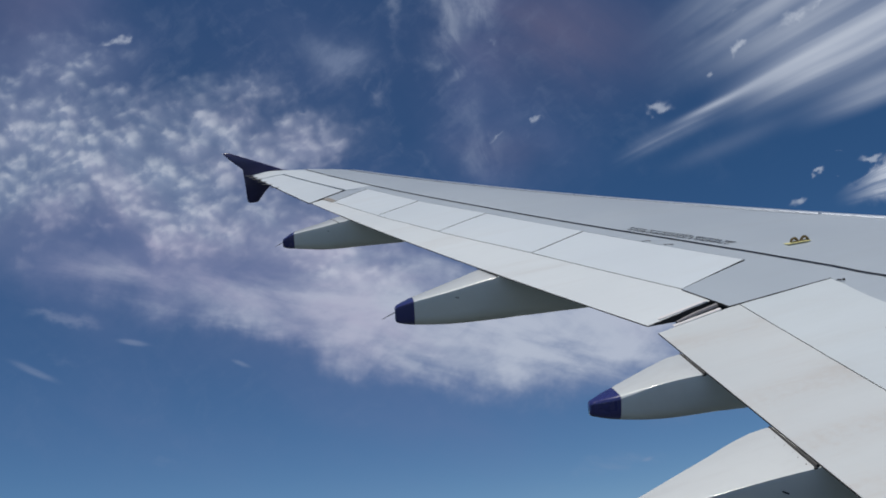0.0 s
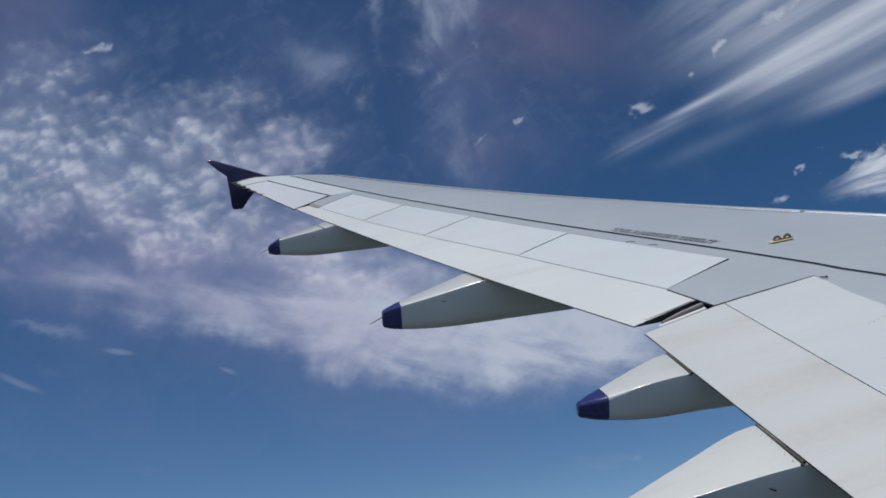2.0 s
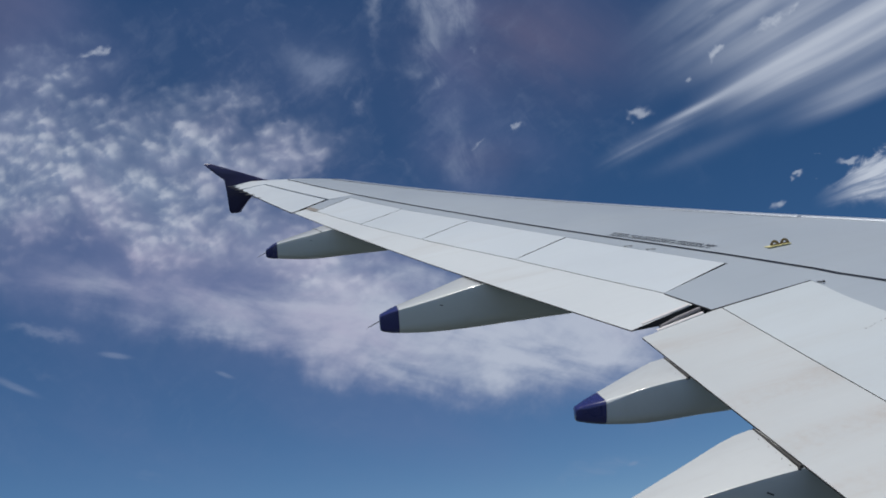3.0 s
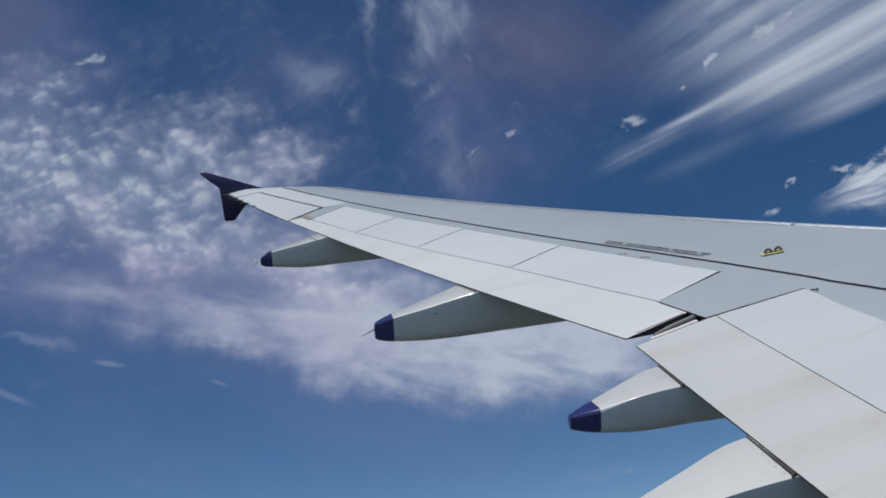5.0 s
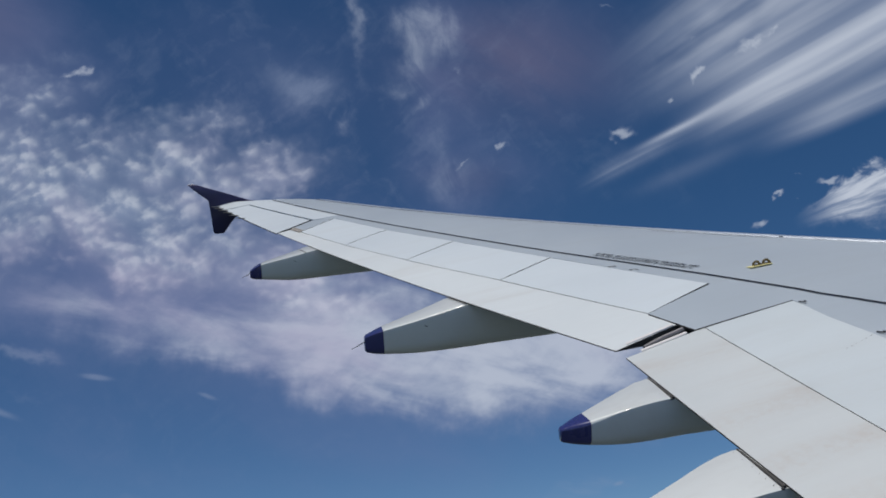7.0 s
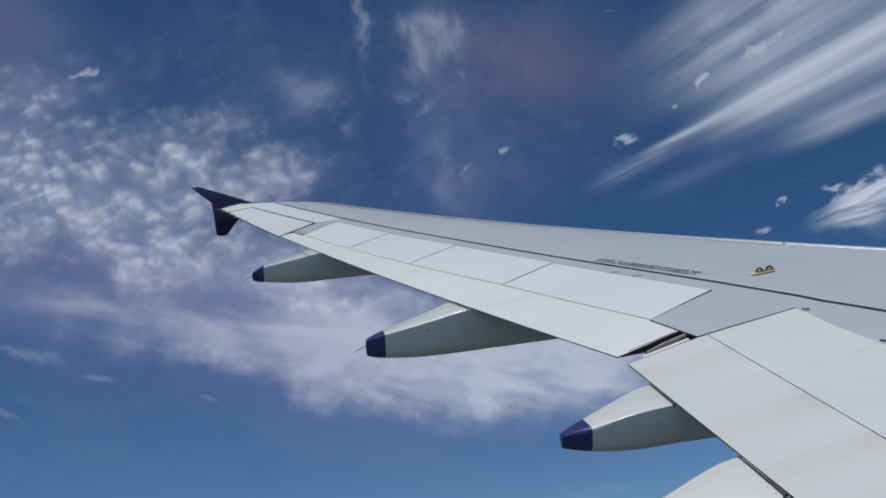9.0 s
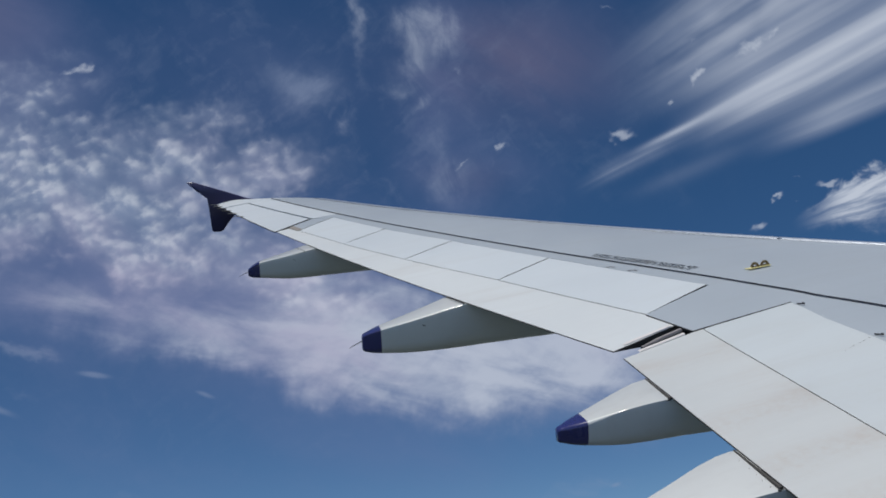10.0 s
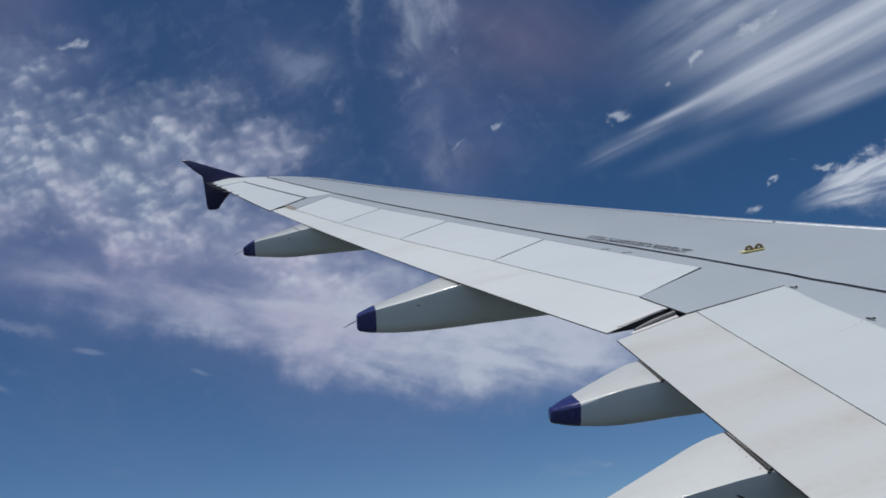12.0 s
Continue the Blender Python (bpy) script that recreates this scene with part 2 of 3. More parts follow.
    cloud = either(alto * 0.66, haze * 0.52, soft * 0.72, cirrus * 0.92, torn * 0.48, puffs * 0.55, smear * 0.22, smudge * 0.50, heaped * 0.88, lows * 0.5)
    lit = either(alto * relief * 0.85, soft * (ripple * 0.2 + sheet_noise * 0.8).step(0.30, 0.60, 0.3, 1.0) * 0.9, cirrus * combed.step(0.3, 0.6, 0.45, 0.95), puffs * 0.8, heaped * drawn.step(0.3, 0.6, 0.6, 1.0), torn * 0.5)
    tone = blend(tree, lit, grey, white)
    # pink of the window's reflections blended into the clouds' colour
    tone = blend(tree, veil_noise.step(0.38, 0.66) * either(patch(0.27, 0.44, 0.48, 0.22) * 0.8, patch(0.65, 0.58, 0.40, 0.12, 6) * 0.6), tone, glare_pink)
    colour = blend(tree, cloud, colour, tone)
    # hazy sea and land below the horizon
    up = along((0.0, 0.0, 1.0))
    below = tuple(v * gain for v in (0.054, 0.067, 0.070)) + (1.0,)
    colour = blend(tree, up.step(-0.10, 0.0, 1.0, 0.0), colour, below)
    tree.links.new(colour, back.inputs["Color"])


make_sky()

# ---- materials ----
def paint(name, base, rough=0.34, dirt=(0.30, 0.25, 0.19), dirt_share=0.10, streak=1.0, mottled=0.05, coat=0.25, smudge=0.0, bands=(), coat_rough=0.28):
    """Aircraft enamel: fine grain, faint mottling and dirt drawn out along the airflow (local y)."""
    m = bpy.data.materials.new(name)
    m.use_nodes = True
    tree = m.node_tree
    bsdf = tree.nodes["Principled BSDF"]
    coord = tree.nodes.new("ShaderNodeTexCoord")
    split = tree.nodes.new("ShaderNodeSeparateXYZ")
    tree.links.new(coord.outputs["Object"], split.inputs[0])
    x, y, z = (Field(tree, s) for s in split.outputs)
    where = coord.outputs["Object"]
    large = noise_field(tree, where, 0.9, 5.0, 0.6)
    small = noise_field(tree, where, 26.0, 4.0, 0.6)
    drawn = noise_field(tree, triple(tree, x * 4.5, y * 0.55, z * 2.0), 1.0, 6.0, 0.62, 0.3)
    finer = noise_field(tree, triple(tree, x * 34.0, y * 1.6, z * 4.0), 1.0, 4.0, 0.6)
    shade = (large - 0.5) * (mottled * 2.4) + (small - 0.5) * mottled + (finer - 0.5) * (mottled * 1.2) + 1.0
    tint = tree.nodes.new("ShaderNodeVectorMath")
    tint.operation = "SCALE"
    tint.inputs[0].default_value = base
    tree.links.new(shade.socket, tint.inputs["Scale"])
    soil = (drawn * 0.7 + large * 0.3).step(0.47, 0.70) * (dirt_share * streak)
    if smudge:
        spot = noise_field(tree, triple(tree, x * 3.2, y * 1.5, z), 1.0, 5.0, 0.65, 0.6)
        soil = soil + spot.step(0.52, 0.72) * smudge
    for at_x, wide, share in bands:   # old drip marks running aft
        u = (x + (drawn - 0.5) * 0.12 + at_x) / wide
        soil = soil + (u * u).op("MULTIPLY", -1.0).op("EXPONENT") * (large * 0.5 + small * 0.5).step(0.36, 0.62, 0.15, 1.0) * share
    speck = noise_field(tree, where, 95.0, 2.0, 0.5).step(0.70, 0.76) * large.step(0.50, 0.62) * (smudge * 1.4)
    soil = (soil + speck).op("MINIMUM", 0.85)
    colour = blend(tree, soil, tint.outputs[0], (*dirt, 1.0))
    tree.links.new(colour, bsdf.inputs["Base Color"])
    r = (large - 0.5) * 0.22 + (small - 0.5) * 0.10 + rough
    tree.links.new(r.socket, bsdf.inputs["Roughness"])
    bsdf.inputs["Coat Weight"].default_value, bsdf.inputs["Coat Roughness"].default_value = coat, coat_rough
    ripple = noise_field(tree, where, 3.0, 2.0, 0.5)
    bump = tree.nodes.new("ShaderNodeBump")
    bump.inputs["Strength"].default_value, bump.inputs["Distance"].default_value = 0.20, 0.004
    tree.links.new((ripple + small * 0.015).socket, bump.inputs["Height"])
    tree.links.new(bump.outputs[0], bsdf.inputs["Normal"])
    return m


def plain(name, base, rough=0.5, metal=0.0, mottled=0.2, gloss=0.5):
    m = bpy.data.materials.new(name)
    m.use_nodes = True
    tree = m.node_tree
    bsdf = tree.nodes["Principled BSDF"]
    coord = tree.nodes.new("ShaderNodeTexCoord")
    grain = noise_field(tree, coord.outputs["Object"], 30.0, 4.0, 0.6)
    tint = tree.nodes.new("ShaderNodeVectorMath")
    tint.operation = "SCALE"
    tint.inputs[0].default_value = base
    tree.links.new(((grain - 0.5) * (mottled * 2) + 1.0).socket, tint.inputs["Scale"])
    tree.links.new(tint.outputs[0], bsdf.inputs["Base Color"])
    tree.links.new(((grain - 0.5) * 0.2 + rough).socket, bsdf.inputs["Roughness"])
    bsdf.inputs["Metallic"].default_value, bsdf.inputs["Specular IOR Level"].default_value = metal, gloss
    return m


BOX_GREY = paint("wing_grey_enamel", (0.41, 0.45, 0.49), 0.40, (0.28, 0.27, 0.26), 0.12, 1.0, 0.05, 0.15)
WHITE = paint("white_enamel", (0.66, 0.70, 0.725), 0.38, (0.40, 0.34, 0.27), 0.10, 1.0, 0.035, 0.2)
FLAP_WHITE = paint("flap_white_enamel", (0.675, 0.70, 0.705), 0.42, (0.40, 0.33, 0.27), 0.22, 1.0, 0.045, 0.15, 0.04)
STAINED = paint("stained_flap_enamel", (0.60, 0.617, 0.612), 0.42, (0.46, 0.38, 0.32), 0.22, 1.0, 0.05, 0.15, 0.22,
                ((5.15, 0.110, 0.30), (4.70, 0.095, 0.40), (5.95, 0.10, 0.14), (4.35, 0.10, 0.22)))
# dimmer light on the inner panel is put into this darker base
SPOILER_IN = paint("inner_spoiler_dimmed_enamel", (0.60, 0.637, 0.650), 0.40, (0.40, 0.34, 0.27), 0.11, 1.0, 0.04, 0.15, 0.06,
                   ((5.56, 0.08, 0.08), (5.0, 0.14, 0.10)))
SLAT = plain("polished_slat_metal", (0.55, 0.59, 0.66), 0.34, 0.55, 0.06)
FAIRING = paint("fairing_white_enamel", (0.69, 0.70, 0.68), 0.34, (0.34, 0.28, 0.23), 0.18, 1.0, 0.035, 0.9, 0.16, coat_rough=0.15)
NAVY = paint("navy_enamel", (0.032, 0.034, 0.150), 0.28, (0.10, 0.10, 0.16), 0.14, 1.0, 0.10, 0.7, coat_rough=0.17)
FENCE_NAVY = paint("fence_navy_enamel", (0.026, 0.024, 0.098), 0.42, (0.06, 0.05, 0.10), 0.10, 1.0, 0.10, 0.2)
SEAL_AND_SHADE = plain("dark_seal_and_end_shade", (0.042, 0.041, 0.042), 0.8, 0.0, 0.2, 0.2)
LINE = plain("black_line_paint", (0.022, 0.024, 0.032), 0.85, 0.0, 0.2, 0.1)
PRIMER = plain("dark_bay_primer", (0.05, 0.05, 0.05), 0.7)
WORN = plain("worn_grey_marking_paint", (0.15, 0.15, 0.16), 0.7)
GREYED = plain("dull_grey_fitting", (0.25, 0.23, 0.235), 0.6)
BROWN = plain("brown_bare_composite", (0.27, 0.24, 0.21), 0.6)
STRIP = plain("brown_rub_strip", (0.055, 0.050, 0.046), 0.7)
STEEL = plain("dull_steel", (0.32, 0.31, 0.30), 0.4, 0.9)
BRASS = plain("dull_gold_metal", (0.16, 0.12, 0.055), 0.5, 0.4)
YELLOW = plain("yellow_marking_paint", (0.74, 0.66, 0.30), 0.5)
SEAL_WHITE = plain("pale_seal_strip", (0.74, 0.70, 0.68), 0.45, 0.0, 0.1)

# ---- the wing's shape ----
ROOT, KINK, TIP = 2.0, 6.4, 16.72
UPPER = ((0.02, 0.018), (0.05, 0.030), (0.10, 0.043), (0.20, 0.056), (0.35, 0.062), (0.50, 0.058),
         (0.65, 0.046), (0.80, 0.027), (0.90, 0.013), (1.0, 0.0))
LOWER = ((0.02, 0.016), (0.05, 0.026), (0.10, 0.036), (0.20, 0.046), (0.35, 0.050), (0.50, 0.042),
         (0.65, 0.028), (0.80, 0.012), (0.90, 0.006), (1.0, 0.002))


def smooth(table, c):
    """A smooth curve through a table of chord share and height."""
    if c <= 0:
        return 0.0
    if c < table[0][0]:
        return table[0][1] * math.sqrt(c / table[0][0])
    pts = table
    for i in range(len(pts) - 1):
        if c <= pts[i + 1][0] or i == len(pts) - 2:
            break
    (c0, z0), (c1, z1) = pts[i], pts[i + 1]
    slope = lambda a, b: (pts[b][1] - pts[a][1]) / (pts[b][0] - pts[a][0])
    m0 = slope(max(i - 1, 0), i + 1)
    m1 = slope(i, min(i + 2, len(pts) - 1))
    h = c1 - c0
    t = (c - c0) / h
    if t > 1:
        return z1 + m1 * (c - c1)
    return ((2 * t**3 - 3 * t**2 + 1) * z0 + (t**3 - 2 * t**2 + t) * h * m0
            + (-2 * t**3 + 3 * t**2) * z1 + (t**3 - t**2) * h * m1)


def lead(s):
    """The leading edge, swept, and curving back into the tip."""
    return -0.5206 * (s - 1.98) - (1.05 * ((s - 15.95) / 0.77) ** 2 if s > 15.95 else 0.0)


def trail(s):
    return -6.20 + 0.0531 * (s - KINK) if s < KINK else -6.20 - 0.2977 * (s - KINK)


def straight(s, table):
    return float(np.interp(s, [a for a, _ in table], [b for _, b in table]))


def height(s, y, below=False):
    """The wing's upper (or lower) surface over the plan: s metres out from the centre line, y forward."""
    l, t = lead(s), trail(s)
    plain_l = -0.5206 * (s - 1.98)
    chord = l - t
    c = (l - y) / chord
    twist = math.tan(radians(straight(s, ((2.0, 4.5), (KINK, 2.5), (17.0, 0.0)))))
    bend = 0.0830 * (s - 1.98) + 0.0035 * (s - 1.98) ** 2
    base = bend - ((plain_l - y) - 0.4 * (plain_l - t)) * twist
    full = plain_l - t
    if below:
        return base - smooth(LOWER, c) * min(chord, full)
    return base + smooth(UPPER, c) * (0.6 * chord + 0.4 * full)


def top(s, y, dz=0.0):
    return (-s, y, height(s, y) + dz)


# spoilers' front edge, spoilers' rear edge and the black walkway line, as places in the plan
FRONT = ((2.0, -5.45), (5.595, -5.14), (5.986, -5.118), (6.42, -5.06), (7.12, -5.24), (8.84, -5.82), (10.41, -6.37), (11.84, -6.91),
         (13.40, -7.44), (13.63, -7.72), (16.2, -8.69))
BLACK = ((2.0, -4.20), (5.5, -4.735), (5.9, -4.798), (6.173, -4.845), (6.584, -4.931), (6.93, -5.035), (7.281, -5.140), (7.97, -5.370), (9.34, -5.848), (10.84, -6.368), (12.84, -7.09), (16.34, -8.34))


# ---- mesh helpers ----
def part(name, verts, faces, material, parent, label="", flat=False, sharp=18, rim=None):
    """One mesh object under a thing or a part."""
    mesh = bpy.data.meshes.new(name)
    mesh.from_pydata([tuple(v) for v in verts], [], faces)
    bm = bmesh.new()
    bm.from_mesh(mesh)
    bmesh.ops.remove_doubles(bm, verts=bm.verts, dist=1e-6)
    bmesh.ops.recalc_face_normals(bm, faces=bm.faces)
    for f in bm.faces:
        f.smooth = not flat
    for e in bm.edges:
        if len(e.link_faces) == 2 and e.calc_face_angle(0.0) > radians(sharp):
            e.smooth = False
    bm.to_mesh(mesh)
    bm.free()
    for m in material if isinstance(material, (list, tuple)) else (material,):
        mesh.materials.append(m)
    if rim:   # edges darkened: sealant in the joints, and shade on the flaps' ends put into colour
        mesh.materials.append(rim)
        for f in mesh.polygons:
            if abs(f.normal.z) < 0.93:
                f.material_index = 1
    ob = new(name, mesh)
    ob.parent = parent
    if label:
        tagged(ob, label)
    return ob


def grid(rows, close_u=False, cap=False):
    """Faces over rows of points, all of one length; close_u joins each row's end to its start, cap fills first and last row."""
    n = len(rows[0])
    verts = [v for r in rows for v in r]
    faces = []
    for i in range(len(rows) - 1):
        for j in range(n if close_u else n - 1):
            k = (j + 1) % n
            faces.append((i * n + j, i * n + k, (i + 1) * n + k, (i + 1) * n + j))
    if cap:
        faces.append(tuple(range(n)))
        faces.append(tuple((len(rows) - 1) * n + j for j in range(n)))
    return verts, faces


def slab(a, b, c, d, nu, nv, thick_front, thick_rear, dz_front=0.0, dz_rear=0.0, edge=0.002, drop=0.002, open_front=False):
    """A panel on the wing's upper surface. a, b: front edge, outer and inner corner; c, d: rear edge, inner and outer corner.
    Its edges are rounded off, and its underside follows at the given thickness."""
    wide = max(abs(a[0] - b[0]), 0.2)
    deep = max(math.dist(a, d), 0.2)
    us = [0.0, edge / wide] + [i / nu for i in range(1, nu)] + [1 - edge / wide, 1.0]
    vs = [0.0, edge / deep] + [i / nv for i in range(1, nv)] + [1 - edge / deep, 1.0]
    rows_top, rows_low = [], []
    for iv, v in enumerate(vs):
        up, low = [], []
        for iu, u in enumerate(us):
            s = (a[0] * (1 - u) + b[0] * u) * (1 - v) + (d[0] * (1 - u) + c[0] * u) * v
            y = (a[1] * (1 - u) + b[1] * u) * (1 - v) + (d[1] * (1 - u) + c[1] * u) * v
            rim = iu in (0, len(us) - 1) or iv == len(vs) - 1 or (iv == 0 and open_front)
            dz = dz_front * (1 - v) + dz_rear * v
            up.append(top(s, y, dz - (drop if rim else 0.0)))
            low.append(top(s, y, dz - (thick_front * (1 - v) + thick_rear * v)))
        rows_top.append(up)
        rows_low.append(low)
    vt, ft = grid(rows_top)
    vl, fl = grid(rows_low)
    n, m = len(us), len(vs)
    k = len(vt)
    faces = ft + [tuple(k + i for i in f) for f in fl]
    ring = [j for j in range(n)] + [i * n + n - 1 for i in range(1, m)] + [(m - 1) * n + j for j in range(n - 2, -1, -1)] + [i * n for i in range(m - 2, 0, -1)]
    for i, p0 in enumerate(ring):
        p1 = ring[(i + 1) % len(ring)]
        faces.append((p0, p1, k + p1, k + p0))
    return vt + vl, faces


def box(centre, size, turn=None):
    """A box with its edges cut off a little."""
    bm = bmesh.new()
    bmesh.ops.create_cube(bm, size=1.0)
    bmesh.ops.scale(bm, vec=size, verts=bm.verts)
    bmesh.ops.bevel(bm, geom=bm.edges[:], offset=min(size) * 0.2, segments=1, affect="EDGES")
    m = Matrix.Translation(centre) @ (turn or Matrix())
    verts = [tuple(m @ v.co) for v in bm.verts]
    faces = [tuple(v.index for v in f.verts) for f in bm.faces]
    bm.free()
    return verts, faces


def tube(points, radii, sides=8):
    rows = []
    for i, p0 in enumerate(points):
        p0 = Vector(p0)
        ahead = Vector(points[min(i + 1, len(points) - 1)]) - Vector(points[max(i - 1, 0)])
        q = ahead.to_track_quat("Z", "Y")
        rows.append([tuple(p0 + q @ Vector((radii[i] * math.cos(2 * math.pi * k / sides), radii[i] * math.sin(2 * math.pi * k / sides), 0))) for k in range(sides)])
    return grid(rows, close_u=True, cap=True)


def joined(*pieces):
    verts, faces = [], []
    for v, f in pieces:
        k = len(verts)
        verts += v
        faces += [tuple(i + k for i in q) for q in f]
    return verts, faces


# ---- the wing ----
wing = new("airplane")
wing.matrix_world = BANK
tagged(wing, "white airliner with pale grey wing and navy blue tip fence", "airplane")


def make_box():
    """The fixed wing: grey skin back to the spoilers, then a sunk dark bay under the moving surfaces, and the underside."""
    spans = sorted({round(v, 3) for v in [*np.linspace(ROOT, 16.2, 72), KINK, 6.42, 7.12, 13.40, 13.63]})
    shares = [0.5 * (1 - math.cos(math.pi * i / 26)) for i in range(27)]
    rows = []
    for s in spans:
        l, t = lead(s), trail(s)
        front = straight(s, FRONT)
        back = l - (l - t) * (0.885 if s < 13.4 else min(0.96, (l - front) / (l - t) + 0.06))
        fine = [l + (front - l) * (0.5 * k + 0.5 * k * k) for k in shares]
        line = [top(s, y) for y in fine]
        for k in range(4):
            y = front + (back - front) * k / 3
            line.append((-s, y - (0.002 if k == 0 else 0.0), max(height(s, y) - 0.045, height(s, y, True) + 0.004)))
        low = [back + (l - back) * (1 - (1 - k) ** 1.6) for k in [i / 16 for i in range(1, 16)]]
        line.append((-s, back, height(s, back, True)))
        line += [(-s, y, height(s, y, True)) for y in low]
        rows.append(line)
    verts, faces = grid(rows, close_u=True, cap=True)
    ob = part("wing_box", verts, faces, (BOX_GREY, PRIMER, WHITE), wing, "pale grey painted wing skin")
    mesh = ob.data
    # faces whose middle lies in the sunk bay take the dark primer
    for f in mesh.polygons:
        cx, cy, cz = f.center
        s = -cx
        if cy < straight(s, FRONT) - 0.001 and abs(f.normal.z) > 0.3 and cz > height(s, max(cy, trail(s)), True) + 0.003 and f.normal.z > 0:
            f.material_index = 1
        elif s > 13.7 and cy < straight(s, BLACK) and f.normal.z > 0.3:
            f.material_index = 2
    return ob


make_box()


def make_fuselage():
    """A plain length of the cabin's shell behind the camera, with the one window that it looks out of."""
    ys = [5.0, 2.0, -1.0, -4.0, -6.5, -7.62, -8.16, -9.2, -11.0, -14.0]
    angles = [10 * i for i in range(36)]
    low, high = 176.0, 193.0   # the window's sill and head, in degrees round the barrel from starboard
    angles = sorted([a for a in angles if not 166 < a < 200] + [168.0, low, high, 198.0])
    out, inn = 1.975, 1.90
    spot = lambda r, a, y: (r * math.cos(radians(a)), y, 0.95 - r * math.sin(radians(a)) * 1.0)
    verts, faces = [], []
    n = len(angles)
    for r in (out, inn):
        for y in ys:
            verts += [spot(r, a, y) for a in angles]
    shell = len(ys) * n
    hole = lambda i, j: ys[i] == -7.62 and angles[j] == low
    for i in range(len(ys) - 1):
        for j in range(n):
            q = (i * n + j, i * n + (j + 1) % n, (i + 1) * n + (j + 1) % n, (i + 1) * n + j)
            if hole(i, j):
                for k in range(4):
                    a, c = q[k], q[(k + 1) % 4]
                    faces.append((a, c, c + shell, a + shell))
            else:
                faces.append(q)
                faces.append(tuple(v + shell for v in q))
    for i in (0, len(ys) - 1):
        for j in range(n):
            a, c = i * n + j, i * n + (j + 1) % n
            faces.append((a, c, c + shell, a + shell))
        faces.append(tuple(i * n + j + shell for j in range(n)))
    part("fuselage", verts, faces, WHITE, wing, "plain white cabin shell with a window opening", sharp=40)


make_fuselage()

# moving surfaces
SPOILERS = (((8.84, -5.82), (7.12, -5.24), (6.87, -5.79), (8.55, -6.35)),
            ((10.41, -6.37), (8.84, -5.82), (8.55, -6.35), (10.09, -6.92)),
            ((11.84, -6.91), (10.41, -6.37), (10.09, -6.92), (11.51, -7.43)),
            ((13.40, -7.44), (11.84, -6.91), (11.51, -7.43), (12.95, -7.91)))


def make_spoilers():
    for a, b, c, d in SPOILERS:
        g = 0.008
        a, b, c, d = (a[0] - g, a[1] - 0.004), (b[0] + g, b[1] - 0.004), (c[0] + g, c[1]), (d[0] - g, d[1])
        part("spoiler", *slab(a, b, c, d, 10, 5, 0.03, 0.005, 0.0, 0.0, 0.002, 0.002), WHITE, wing, "white spoiler panel lying flush", rim=SEAL_AND_SHADE)
    part("spoiler", *slab((6.413, -5.066), (2.05, -5.447), (2.05, -5.972), (6.386, -5.652), 24, 5, 0.03, 0.005, 0.0, 0.0, 0.002, 0.002), SPOILER_IN, wing,
         "white spoiler panel with faint dirt streaks", rim=SEAL_AND_SHADE)


make_spoilers()
part("shroud_panel", *slab((7.105, -5.237), (6.419, -5.062), (6.391, -5.715), (6.862, -5.800), 8, 5, 0.03, 0.014, 0.001, 0.005, 0.002, 0.002), BOX_GREY, wing,
     "grey fixed panel between two spoilers", rim=SEAL_AND_SHADE)
part("shroud_panel", *slab((13.60, -7.722), (13.41, -7.446), (12.965, -7.905), (13.345, -8.03), 4, 4, 0.03, 0.014, 0.0, 0.0, 0.002, 0.002), BOX_GREY, wing,
     "grey fixed panel beside the aileron", rim=SEAL_AND_SHADE)
flap_out = part("flap", *slab((13.31, -7.97), (6.625, -5.57), (6.425, -6.198), (13.19, -8.208), 46, 8, 0.12, 0.005, -0.004, 0.0), FLAP_WHITE, wing,
                "white outboard flap, retracted", rim=SEAL_AND_SHADE)
flap_in = part("flap", *slab((6.445, -5.50), (2.05, -5.80), (2.05, -6.415), (6.272, -6.195), 30, 8, 0.12, 0.006, -0.004, 0.0), STAINED, wing,
               "white inboard flap with brown dirt smudges", rim=SEAL_AND_SHADE)
part("aileron", *slab((16.17, -8.708), (13.655, -7.765), (13.215, -8.232), (16.15, -9.095), 18, 5, 0.07, 0.012, 0.0, 0.0, 0.002, 0.002, True), WHITE, wing, "white aileron", rim=SEAL_AND_SHADE)
part("access_panel", *slab((13.33, -7.985), (12.98, -7.872), (12.92, -7.93), (13.26, -8.045), 3, 2, 0.004, 0.004, 0.006, 0.006, 0.003, 0.001), BROWN, wing,
     "brown bare patch at the flap's outer end")

# seals along the gap between the flaps
for (s0, y0), (s1, y1), flap in (((6.575, -5.77), (6.478, -6.11), flap_out), ((6.392, -5.77), (6.310, -6.09), flap_in)):
    rows = []
    for k in (0.0, 0.5, 1.0):
        s, y = s0 + (s1 - s0) * k, y0 + (y1 - y0) * k
        rows.append([top(s + o, y, h) for o, h in ((-0.015, -0.004), (-0.014, 0.004), (-0.011, 0.007), (0.011, 0.007), (0.014, 0.002))])
    part("end_seal", *grid(rows), SEAL_WHITE, flap, "pale end seal strip")


arm = [Vector(top(s, y, -0.016)) for s, y in ((6.50, -5.74), (6.455, -5.90), (6.405, -6.03))]
part("flap_arm", *tube(arm, [0.017, 0.016, 0.010], 8), GREYED, flap_out, "dull grey arm in the gap between the flaps")


